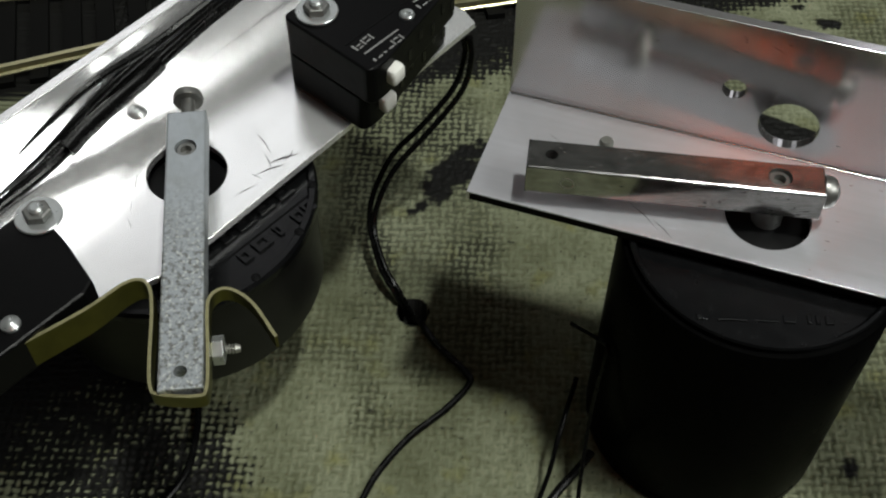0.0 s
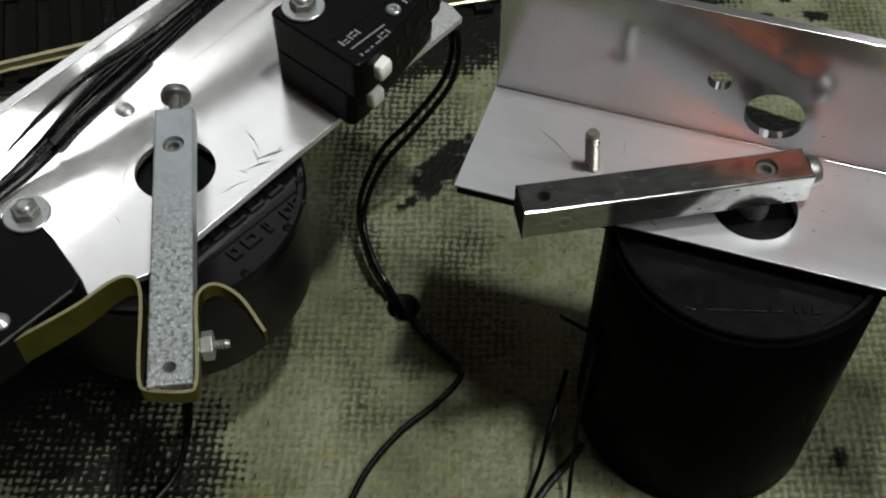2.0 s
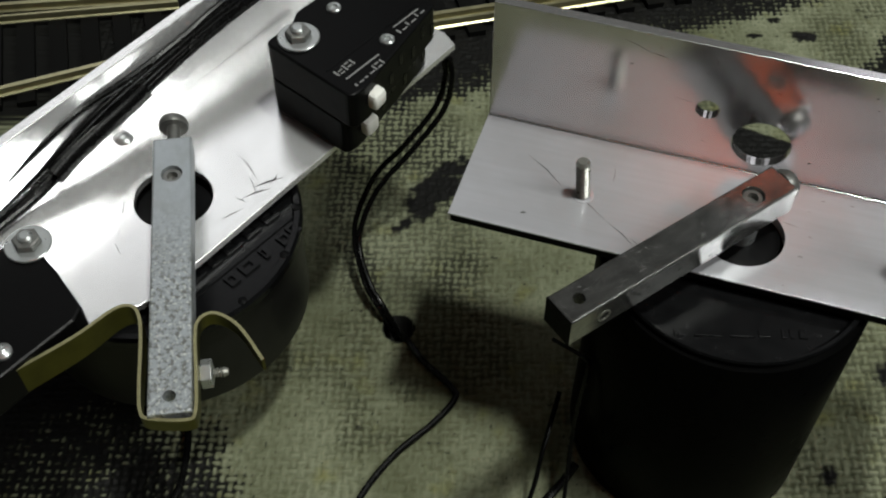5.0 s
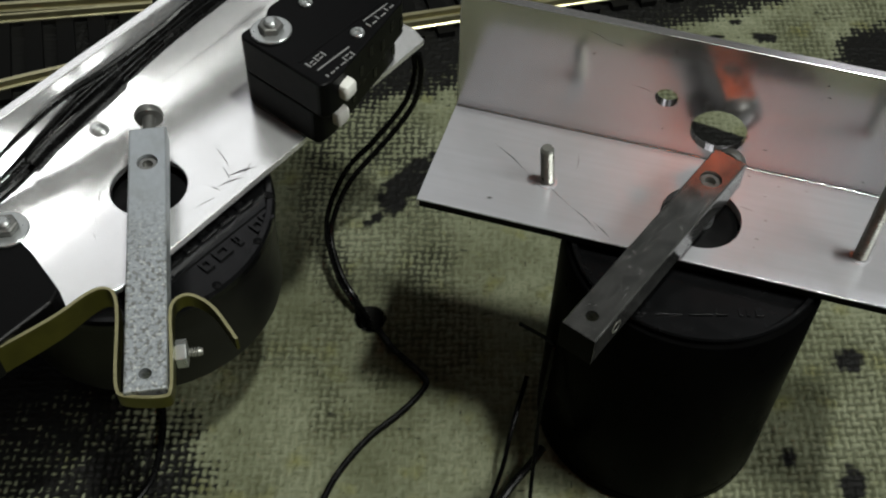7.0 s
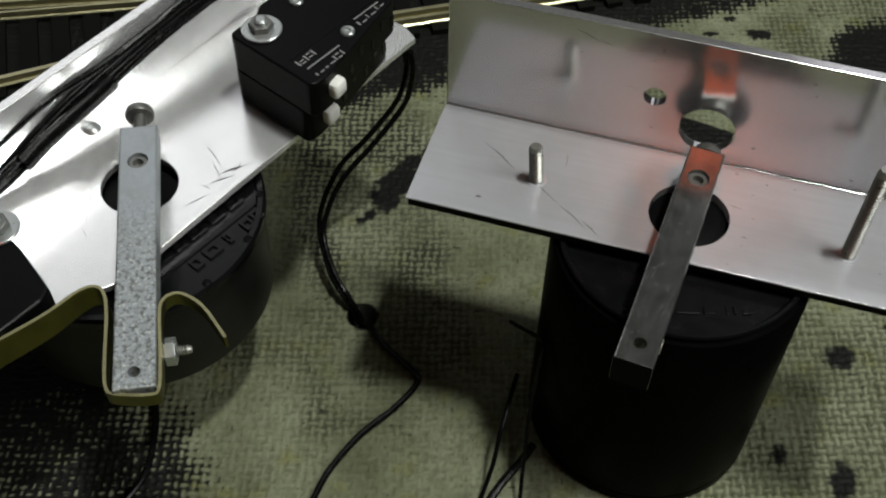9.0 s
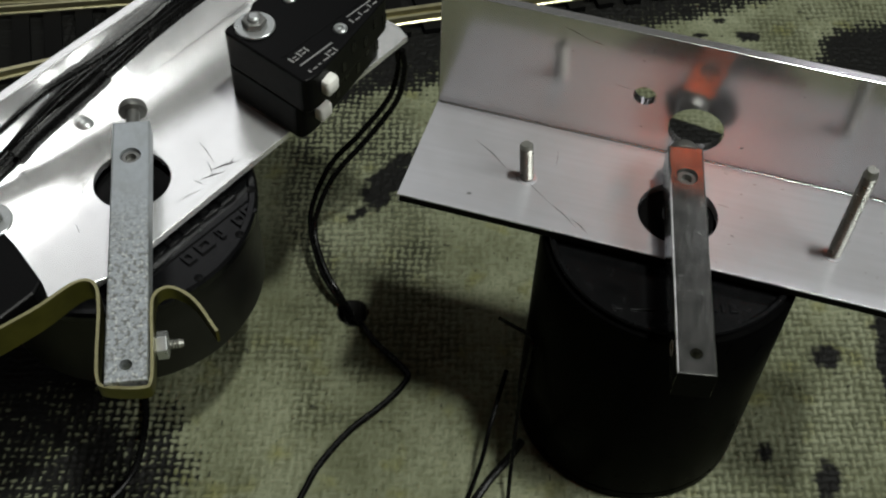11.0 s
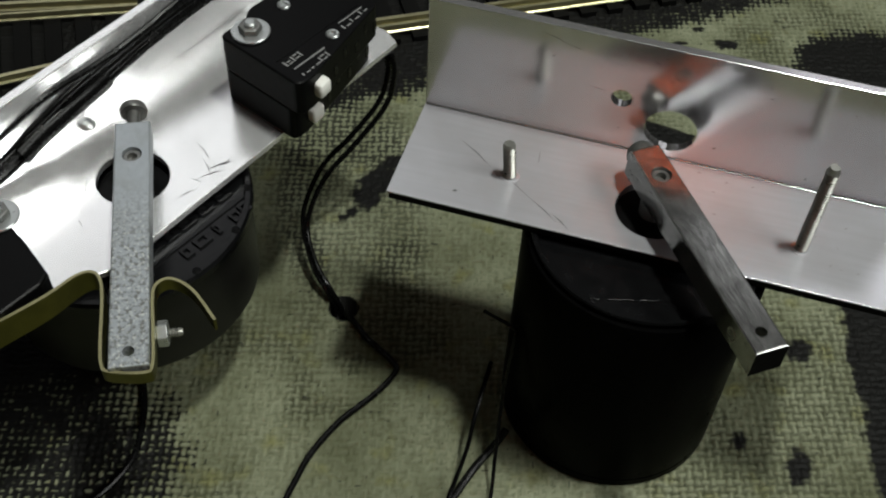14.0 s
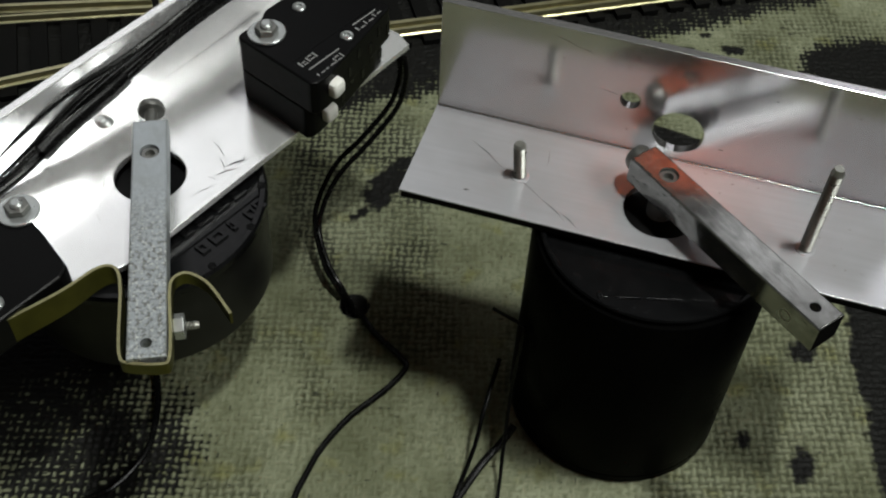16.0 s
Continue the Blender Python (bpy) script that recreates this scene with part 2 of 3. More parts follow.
def box(x0, x1, y0, y1, z0, z1, bm=None, m=None, c=0.0):
    return slab([(x0, y0), (x1, y0), (x1, y1), (x0, y1)], (), z0, z1, bm, m, c)


def turned(profile, n=48, bm=None, m=None):
    """A body of revolution about z from (radius, height) pairs."""
    bm = bm or bmesh.new()
    rows, new_verts = [], []
    for r, z in profile:
        if r < 1e-6:
            vs = [bm.verts.new((0, 0, z))]
        else:
            vs = [bm.verts.new((x, y, z)) for x, y in ring(0, 0, r, n)]
        rows.append(vs)
        new_verts += vs
    for a, b in zip(rows, rows[1:]):
        for i in range(n):
            j = (i + 1) % n
            q = [a[i % len(a)], a[j % len(a)], b[j % len(b)], b[i % len(b)]]
            q = [v for k, v in enumerate(q) if v not in q[:k]]
            if len(q) > 2:
                bm.faces.new(q)
    if m is not None:
        bmesh.ops.transform(bm, matrix=m, verts=new_verts)
    return bm


def spline(points, steps=10):
    """Points along a smooth curve through the given ones."""
    ps = [Vector(p) for p in points]
    ps = [2 * ps[0] - ps[1], *ps, 2 * ps[-1] - ps[-2]]
    out = []
    for i in range(1, len(ps) - 2):
        a, b, c, d = ps[i - 1:i + 3]
        for k in range(steps):
            t = k / steps
            out.append(0.5 * (2 * b + (c - a) * t + (2 * a - 5 * b + 4 * c - d) * t ** 2 + (3 * b - a - 3 * c + d) * t ** 3))
    return out + [ps[-2]]


def tube(points, r, n=10, steps=10, bm=None):
    bm = bm or bmesh.new()
    ps = spline(points, steps)
    rows, side = [], Vector((0.3, 0.2, 1)).normalized()
    for i, p in enumerate(ps):
        d = (ps[min(i + 1, len(ps) - 1)] - ps[max(i - 1, 0)]).normalized()
        side = (side - d * side.dot(d)).normalized()
        up = d.cross(side)
        rows.append([bm.verts.new(p + r * (math.cos(a) * side + math.sin(a) * up)) for a in [2 * math.pi * k / n for k in range(n)]])
    for a, b in zip(rows, rows[1:]):
        for k in range(n):
            bm.faces.new((a[k], a[(k + 1) % n], b[(k + 1) % n], b[k]))
    bm.faces.new(rows[0])
    bm.faces.new(rows[-1])
    return bm


def strip(points, thick, low, z1, steps=8):
    """A band of sheet metal that stands on edge along a curve."""
    ps = spline([(x, y, 0) for x, y in points], steps)
    bm, rows = bmesh.new(), []
    for i, p in enumerate(ps):
        z0 = low[0] + (low[1] - low[0]) * min(1.0, 2.4 * i / len(ps))
        d = (ps[min(i + 1, len(ps) - 1)] - ps[max(i - 1, 0)]).normalized()
        s = Vector((-d.y, d.x, 0)) * thick / 2
        rows.append([bm.verts.new((*q.xy, z)) for q, z in ((p + s, z0), (p + s, z1), (p - s, z1), (p - s, z0))])
    for a, b in zip(rows, rows[1:]):
        for k in range(4):
            bm.faces.new((a[k], a[(k + 1) % 4], b[(k + 1) % 4], b[k]))
    bm.faces.new(rows[0])
    bm.faces.new(rows[-1])
    return bm


def threaded(r, z0, z1, pitch=1.0, n=18):
    prof, z = [(0, z0)], z0
    while z < z1 - pitch:
        prof += [(r * 0.66, z), (r, z + pitch * 0.45), (r, z + pitch * 0.6)]
        z += pitch
    prof += [(r * 0.86, z), (r * 0.7, z1), (0, z1)]
    return turned(prof, n)


def turn_to(axis, x, y, z):
    """A matrix that lays the z axis along another one, at a place."""
    return Matrix.Translation((x, y, z)) @ Vector((0, 0, 1)).rotation_difference(Vector(axis)).to_matrix().to_4x4()


# ---- the table and the room ----


def smooth_noise(x, y, size, seed):
    rng = np.random.default_rng(seed)
    g = rng.random((256, 256))
    u, v = x / size + 128, y / size + 128
    i, j = np.floor(u).astype(int), np.floor(v).astype(int)
    fu, fv = u - i, v - j
    fu, fv = fu * fu * (3 - 2 * fu), fv * fv * (3 - 2 * fv)
    i, j, i1, j1 = i % 256, j % 256, (i + 1) % 256, (j + 1) % 256
    return (g[i, j] * (1 - fu) + g[i1, j] * fu) * (1 - fv) + (g[i, j1] * (1 - fu) + g[i1, j1] * fu) * fv


def sstep(a, b, x):
    t = np.clip((x - a) / (b - a), 0, 1)
    return t * t * (3 - 2 * t)


def table():
    def axis(lo, hi, far, step):
        inner = np.arange(lo, hi, step)
        k = np.linspace(0, 1, 14)[1:] ** 2
        return np.r_[(lo - (far + lo) * k)[::-1], inner, hi + (far - hi) * k]

    xs, ys = axis(-122, 178, 1249, 0.38), axis(-92, 152, 1249, 0.38)
    X, Y = np.meshgrid(xs, ys, indexing="ij")
    pitch = 2.15
    wx = X + 0.9 * (smooth_noise(X, Y, 14, 1) - 0.5) + 0.5 * (smooth_noise(X, Y, 4, 2) - 0.5)
    wy = Y - 0.03 * X + 0.9 * (smooth_noise(X, Y, 13, 3) - 0.5) + 0.5 * (smooth_noise(X, Y, 4, 4) - 0.5)
    i, j = np.floor(wx / pitch), np.floor(wy / pitch)
    over = np.where((i + j) % 2 == 0, 1.0, -1.0)
    sx, sy = np.abs(np.sin(math.pi * wx / pitch)), np.abs(np.sin(math.pi * wy / pitch))
    warp = sx ** 1.6 * (0.55 + 0.45 * over * sy)
    weft = sy ** 1.6 * (0.55 - 0.45 * over * sx)
    h = np.maximum(warp, weft)
    clog = smooth_noise(X, Y, 24, 5) * 0.65 + smooth_noise(X, Y, 7, 6) * 0.35
    filled = 0.25 + 0.75 * sstep(0.30, 0.62, clog)
    frag = smooth_noise(X, Y, 1.1, 7) - 0.5
    thread = np.clip(h ** 0.8 * (1 - 0.72 * filled) + 0.72 * filled + 0.45 * frag, 0, 1)
    fibre = np.where(warp > weft, smooth_noise(X * 2.2, Y * 0.5, 1.0, 21), smooth_noise(X * 0.5, Y * 2.2, 1.0, 22))
    thread = np.clip(thread + 0.75 * (fibre - 0.55), 0, 1.25)
    # black brushed paint, and black behind the flange and far left: a soft field for each patch, broken up by the
    # threads
    rough = 5 * (smooth_noise(X, Y, 9, 8) - 0.5) + 4 * (smooth_noise(X, Y, 2.6, 9) - 0.5)

    def blob(cx, cy, rx, ry, a=0.0):
        c, s = math.cos(radians(a)), math.sin(radians(a))
        u, v = (X - cx) * c + (Y - cy) * s, -(X - cx) * s + (Y - cy) * c
        return (1 - np.sqrt((u / rx) ** 2 + (v / ry) ** 2)) * min(rx, ry)

    back = np.where(X > -45, Y - (77 + 0.4 * X), Y - 59)
    fields = [back, blob(160, 82, 32, 30), X - 125.5 - 0.03 * Y - 60 * sstep(-8, 25, Y), blob(-82, -68, 20, 20), blob(-110, -20, 40, 48),
              blob(-10.5, 31, 17, 5.6, 46), blob(110.5, -25.8, 4.6, 3.8, 30), blob(103.6, -63, 4, 5.5, -20), blob(88.8, -56, 2.5, 3.6),
              np.minimum(64.5 - 0.43 * (X - 77.6) - Y, np.minimum(X - 58, 112 - X)) + np.minimum(0, Y - 8), blob(109, 104, 4, 2.2), blob(93, 104, 2.2, 1.3), blob(100, 112, 2, 1)]
    soft = [2.5, 2.5, 1.9, 7, 6, 2, 2, 2, 1.5, 0.6, 1, 0.7, 0.7]
    rim = [1, 1, 0.55, 1.6, 1.4, 1.0, 0.35, 0.35, 0.3, 0.05, 0.3, 0.2, 0.2]
    pigment = np.zeros_like(X)
    low = (0.66 - h) * 2.7 + 1.2 * frag
    for f, s, k in zip(fields, soft, rim):
        w = 0.25 if s <= 2 else 1.0
        pigment = np.maximum(pigment, sstep(-0.6, 0.6, (f + rough * k) / s * 1.2 + low * w))
    bald = 0.35 * sstep(0.45, 0.25, clog) + 0.9 * np.maximum(sstep(0, 10, blob(-19, 28, 28, 50, 4)), sstep(0, 8, blob(-12, 12, 22, 24))) * (0.45 + 0.55 * sstep(0.3, 0.55, smooth_noise(X, Y, 17, 15)))
    pigment = np.maximum(pigment, np.clip(bald, 0, 1) * sstep(0.66, 0.42, h + 0.6 * frag) * 0.92)
    dry = sstep(0.62, 0.88, h + 0.4 * frag) * sstep(0.34, 0.52, smooth_noise(X, Y, 3.0, 10)) * sstep(0.3, 0.6, fibre)
    near = np.clip(sstep(0, 10, blob(-82, -68, 36, 36)) + sstep(14, 2, np.abs(back)) * (Y > 40) * 0.6, 0, 1)
    pigment = pigment * (1 - 0.85 * dry * near)
    specks = sstep(0.93, 0.97, smooth_noise(X, Y, 1.3, 11))
    pigment = np.clip(np.maximum(pigment, specks * 0.8), 0, 1)
    Z = 0.62 * (thread - 1.0) + 0.3 * (smooth_noise(X, Y, 9, 13) - 0.5) - 0.15
    # the hole's darkness is put into the colour, solid black to past its rim
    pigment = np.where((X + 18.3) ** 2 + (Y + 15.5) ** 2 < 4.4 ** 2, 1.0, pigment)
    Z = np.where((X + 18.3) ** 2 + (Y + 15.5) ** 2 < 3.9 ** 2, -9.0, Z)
    nx, ny = X.shape
    co = np.stack([X, Y, Z], -1).reshape(-1, 3) * MM
    idx = np.arange(nx * ny).reshape(nx, ny)
    quads = np.stack([idx[:-1, :-1], idx[1:, :-1], idx[1:, 1:], idx[:-1, 1:]], -1).reshape(-1, 4)
    me = bpy.data.meshes.new("table_top")
    me.vertices.add(len(co))
    me.vertices.foreach_set("co", co.ravel().astype(np.float32))
    me.loops.add(quads.size)
    me.loops.foreach_set("vertex_index", quads.ravel().astype(np.int32))
    me.polygons.add(len(quads))
    me.polygons.foreach_set("loop_start", np.arange(0, quads.size, 4, dtype=np.int32))
    me.polygons.foreach_set("use_smooth", np.ones(len(quads), dtype=bool))
    me.update(calc_edges=True)
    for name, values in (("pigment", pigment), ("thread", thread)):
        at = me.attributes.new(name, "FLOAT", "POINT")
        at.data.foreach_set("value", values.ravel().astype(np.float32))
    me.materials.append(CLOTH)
    tagged(new("table_top", me), "hessian-covered baseboard painted olive cream with black brushed patches and a hole darkened by colour", "table top", kind="structure")
    tagged(part("table_board", box(-1250, 1250, -1250, 1250, -60, -11), FLOOR), "wooden baseboard under the painted hessian", "board", kind="structure")


table()


def room():
    lo, hi, zf, zc = -1250, 1250, -60, 1500
    tagged(part("floor", box(lo, hi, lo, hi, zf - 50, zf - 4), FLOOR), "brown workshop floor in shade", "floor", kind="structure")
    tagged(part("ceiling", box(lo, hi, lo, hi, zc, zc + 50), CEIL), "unseen dark ceiling added to keep the fill light low", "ceiling", kind="structure")
    for name, b in (("wall_north", (lo, hi, hi, hi + 80)), ("wall_south", (lo, hi, lo - 80, lo)),
                    ("wall_east", (hi, hi + 80, lo, hi)), ("wall_west", (lo - 80, lo, lo, hi))):
        tagged(part(name, box(*b, zf, zc), WALL), "unseen dark wall added to keep the fill light low", "wall", kind="structure")


room()


# ---- the motor whose crank turns ----
PX, PY = 55.1, -37.9


def right_unit():
    motor = tagged(thing("gear_motor", 54.5, -41.6, 0), "black painted cylindrical gear motor standing upright on the hessian", "motor")
    part("can", turned([(0, 0), (27.6, 0), (28.3, 0.7), (28.3, 3.0), (28.0, 3.3), (28.3, 3.6), (28.3, 67.2), (27.9, 67.9), (26.9, 68.0), (0, 68.0)], 96), CAN, motor, smooth=True)
    part("lid", turned([(26.8, 67.8), (27.0, 69.2), (26.7, 69.6), (26.0, 69.6), (25.6, 69.0), (25.3, 68.4), (0, 68.4)], 96), LID, motor, "dark moulded lid with a raised rim", smooth=True)
    shaft_at = Matrix.Translation((PX - 54.5, PY + 41.6, 0))
    part("gear_boss", turned([(8.2, 68.2), (8.2, 69.8), (4.6, 70.4), (0, 70.4)], 32, m=shaft_at), BLACK, motor, smooth=True)
    part("shaft", turned([(3, 68.8), (3, 76.0), (0, 76.0)], 24, m=shaft_at), BRIGHT, motor, smooth=True)
    for x, w, t in ((-15, 2.2, 1.8), (-11, 5.5, 0.5), (-4, 4.6, 0.4), (1.5, 2.2, 1.6), (6, 0.8, 2.0), (7.6, 0.8, 2.0), (9.4, 1.6, 1.8)):
        part("raised_mark", box(x, x + w, -20.2, -20.2 + t, 68.3, 68.8, c=0.1), LID, motor)
    br = tagged(thing("angle_bracket", 3.3, -6.2, 72, -15.6), "brushed aluminium angle with drilled holes resting on the motor", "bracket")
    c, s = math.cos(radians(-15.6)), math.sin(radians(-15.6))

    def loc(x, y):
        dx, dy = x - 3.3, y + 6.2
        return dx * c + dy * s, -dx * s + dy * c

    hx, hy = loc(55.1, -38.6)
    part("plate", slab([(-0.3, -30.2), (115, -30.2), (115, 2.15), (0, 2.15)], [ring(hx, hy, 8.6, 48)], -2.2, 0, c=0.06), ALU_PLATE, br, "dull scratched lower leg of the angle")
    upright = Matrix(((1, 0, 0, 0), (0, 0, -1, 2.2), (0, 1, 0, 0), (0, 0, 0, 1)))
    part("flange", slab([(0.03, -1.2), (114.97, -1.2), (114.97, 31.6), (0.03, 31.6)], [ring(45.9, 15.0, 2.5, 28), ring(58.2, 8.4, 6.1, 40)], 0, 2.2, None, upright, 0.12), ALU, br, "smoother upright leg with two drilled holes")
    arc = [(-0.5 + 0.5 * math.sin(radians(a)), 0.5 - 0.5 * math.cos(radians(a))) for a in range(0, 91, 15)]
    mx = Matrix(((0, 0, 1, 0), (1, 0, 0, 0), (0, 1, 0, 0), (0, 0, 0, 1)))
    part("fold", slab([*arc, (0.3, 0.5), (0.3, -0.3), (-0.5, -0.3)], (), 0.2, 114.7, None, mx), ALU, br, smooth=True)
    part("front_edge", box(0.3, 114.6, -30.3, -30.18, -2.05, -0.35), DULL_BLACK, br, "black strip along the cut edge")
    for (x, y), z, lean in ((loc(23.0, -29.5), 10.4, -5.0), (loc(86.6, -48.6), 26.0, 0.0)):
        st = part("stud", threaded(1.5, -3.0, z), THREAD, br, "threaded steel stud", smooth=False)
        st.matrix_local = pose(x * MM, y * MM, 0, 0, lean, 0)
        part("stud_collar", turned([(1.5, 0.0), (2.3, 0.02), (2.2, 0.12), (1.6, 0.2)], 24, m=Matrix.Translation((x, y, 0))), ALU_PLATE, br, "swaged collar round the stud", smooth=True)


right_unit()


def crank(name, label, mat, length, near, width, thick, far_hole):
    arm = tagged(new(name), label, "crank arm")
    arm.empty_display_size = 0.01
    w = width / 2
    part("bar", slab([(-near, -w), (length, -w), (length, w), (-near, w)], [ring(0, 0, 2.3, 28), ring(far_hole, 0, 1.25, 20)], -thick, 0, c=0.4),
         mat, arm)
    part("set_screw", turned([(2.25, -5), (2.25, -1.0), (1.9, -0.7), (1.2, -0.7), (1.2, -2.2), (0, -2.2)], 24), DARK_STEEL, arm, "socket set screw", smooth=True)
    return arm


crank_arm = crank("crank_arm", "square steel crank bar clamped on the motor shaft", STEEL, 48.6, 8.6, 7.4, 7.4, 44.0)
part("clamp_screw", turned([(0, -0.2), (3.2, 0.0), (3.3, 1.2), (2.7, 2.4), (1.4, 3.1), (0, 3.2)], 28, m=turn_to((-1, 0, 0), -8.6, 0, -3.0)), DARK_STEEL, crank_arm, "domed clamp screw", smooth=True)
for side in (1, -1):
    part("side_hole", turned([(1.5, 0.0), (1.5, 0.12), (1.15, 0.12), (1.15, -0.9), (0, -0.9)], 20, m=turn_to((0, side, 0), 40.5, side * 3.66, -4.0)), THREAD, crank_arm, smooth=True)
part("end_face", box(48.3, 48.66, -3.66, 3.66, -7.36, -0.12), DULL_BLACK, crank_arm, "black end face of the bar")
crank_arm.matrix_world = pose(PX * MM, PY * MM, 0.083, 0, 0, 175.4)

# ---- the second motor, its bracket and switches ----
LX, LY, LZ, LA = -66.0, -24.5, 61.0, 51.0


def left_unit():
    motor = tagged(thing("gear_motor", LX, LY, 0), "short dark steel gear motor under the bright bracket", "motor")
    axis_at = Matrix.Translation((-4.0, -2.6, 0))
    part("can", turned([(0, 29), (30.6, 29), (31.5, 29.9), (31.5, 54.0), (31, 55.5), (0, 55.5)], 96, m=axis_at), CAN_GREY, motor, smooth=True)
    part("lid", turned([(31.4, 55.0), (32.4, 55.3), (32.4, 57.0), (31.8, 57.8), (30.6, 57.8), (30.1, 57.0), (0, 57.0)], 96, m=axis_at), LID, motor, "black moulded lid with raised lettering", smooth=True)
    part("pedestal", turned([(0, 0), (17, 0), (17, 29), (0, 29)], 40, m=Matrix.Translation((-12, 8, 0))), BLACK, motor)
    part("gear_boss", turned([(8.4, 56.9), (8.4, 58.4), (3, 58.4), (3, 64), (0, 64)], 32), BLACK, motor, smooth=True)
    m = pose(0, 0, 0, 0, 0, LA)
    for x, w, y, t in ((-12, 5, -18.2, 3.2), (-5.5, 3, -18.2, 3.2), (-1, 4.5, -18.2, 3.2), (5, 4, -18.2, 3.2), (10.6, 4, -18.2, 3.2),
                       (-6, 2.4, -25, 3.2), (-2, 4, -25, 3.2), (4, 1.2, -25, 3.2), (9, 2.6, -25.4, 3.2), (12.2, 2.6, -25, 3.2)):
        bm = slab([(x, y), (x + w, y), (x + w, y + t), (x, y + t)], [[(x + w * a, y + t * b) for a, b in ((0.25, 0.25), (0.75, 0.25), (0.75, 0.75), (0.25, 0.75))]], 56.9, 57.6, None, m)
        part("raised_mark", bm, LID, motor)
    part("raised_line", box(-16, 16, -21, -20.4, 56.9, 57.4, None, m), LID, motor)
    for a in (-44, -17, 8):
        part("lid_lug", turned([(0, 56.8), (1.0, 56.8), (1.0, 57.9), (0, 58.1)], 14, m=Matrix.Translation((31.0 * math.cos(radians(a)) - 4.0, 31.0 * math.sin(radians(a)) - 2.6, 0))), BLACK, motor)

    br = tagged(thing("angle_bracket", LX, LY, LZ, LA), "bright scratched aluminium angle carrying switches on the short motor", "bracket")
    bm = slab([(-110, -12), (-33, -13), (-20, -17.3), (79.6, -14.1), (81.2, -9.2), (77, 26.8), (-110, 17.4)], [ring(0.7, 0.6, 8.8, 44)], -1.8, 0, c=0.14)
    skew = pose(0, 0, 0, 0, 0, 2.86)
    mf = skew @ Matrix(((1, 0, 0, 0), (0, 0, -1, 25.3), (0, 1, 0, 0), (0, 0, 0, 1)))
    slab([(-108, -1.0), (78.2, -1.0), (78.2, 20.5), (-108, 20.5)], (), 0, 2.5, bm, mf, 0.25)
    part("angle", bm, ALU_BRIGHT, br)

    # the stack of two switches
    for k in range(2):
        sw = tagged(thing("micro_switch", LX, LY, LZ, LA), "black plastic snap switch with a white plunger bolted to the bracket", "switch", "stacked switches")
        z0 = 0.05 + 10.1 * k
        back = 0.0 if k else 2.8
        corner = rounded([(35.0, 4.0), (35.0, -22.6 + back), (39.5, -22.8 + back), (70.0, -16.2 + back), (70.0, 6.0), (46.5, 6.0), (44.0, 4.0)], 2.0)
        part("case", slab(corner, (), z0, z0 + 10.0, c=0.45), BLACK, sw)
        part("plunger", slab(rounded([(40.0, -24.9 + back), (44.4, -24.4 + back), (44.1, -20.5 + back), (40.0, -20.9 + back)], 1.2), (), z0 + 2.9, z0 + 7.2, c=1.0), WHITE, sw, "white nylon plunger", smooth=True)
        mv = Matrix.Translation((39.5, -22.8 + back, 0)) @ Matrix.Rotation(math.atan2(6.6, 30.5), 4, "Z")
        for x, zv in ((9.5, 2.2), (14.0, 4.6), (19.5, 2.2), (24.0, 4.6), (28.5, 2.2)):
            part("vent", box(x, x + 1.6, -0.12, 0.2, z0 + zv, z0 + zv + 3.2, None, mv, 0.1), PVC, sw)
        if k:
            for x, y in ((53.4, -16.2), (53.4, 0.3)):
                part("rivet", turned([(1.7, z0 + 9.9), (1.7, z0 + 10.4), (1.4, z0 + 10.7), (0.9, z0 + 10.6), (0.8, z0 + 10.1), (0, z0 + 10.1)], 20, m=Matrix.Translation((x, y, 0))), BRIGHT, sw, smooth=True)
            for x, y, w, t in ((38.0, -16.1, 0.5, 1.9), (38.9, -16.1, 1.2, 0.35), (38.9, -15.2, 1.2, 0.35), (40.6, -16.1, 0.45, 1.9), (41.4, -14.6, 1.2, 0.4), (41.4, -15.8, 1.2, 0.4), (43.0, -16.0, 0.45, 1.9),
                               (38.4, -18.1, 10.4, 0.42), (38.3, -21.2, 0.5, 0.9), (39.6, -21.1, 1.2, 0.4), (41.4, -21.0, 0.8, 0.5), (43.0, -20.9, 1.6, 0.4), (44.9, -20.9, 0.4, 1.7), (45.7, -20.9, 1.2, 0.4),
                               (45.7, -19.6, 1.2, 0.4), (47.4, -20.8, 0.4, 1.7), (57.5, -14.5, 8.4, 0.36), (57.0, -16.9, 0.5, 1.5), (58.2, -16.8, 1.5, 0.4), (60.3, -16.6, 0.4, 1.4), (61.4, -16.5, 1.7, 0.4),
                               (63.8, -16.2, 0.4, 1.4), (65.0, -16.0, 1.4, 0.4)):
                part("print_bar", box(x, x + w, y, y + t, z0 + 9.98, z0 + 10.05), INK, sw)
            part("ridge", box(37.5, 67, -13.2, -12.8, z0 + 9.9, z0 + 10.15, c=0.08), BLACK, sw)
    # a third switch lies at the other end
    sw = tagged(thing("micro_switch", LX, LY, LZ, LA), "black plastic snap switch beside the crank end", "switch")
    part("case", slab([(-33, 9), (-31, 2), (-31.5, -3), (-34, -15), (-37, -16.5), (-85, -16.5), (-85, 9)], (), 0.05, 10.0, c=0.6), BLACK, sw)
    part("rivet", turned([(1.9, 9.9), (1.9, 10.6), (1.2, 11.3), (0, 11.6)], 24, m=Matrix.Translation((-50.5, -12.2, 0))), BRIGHT, sw, "domed chrome rivet", smooth=True)

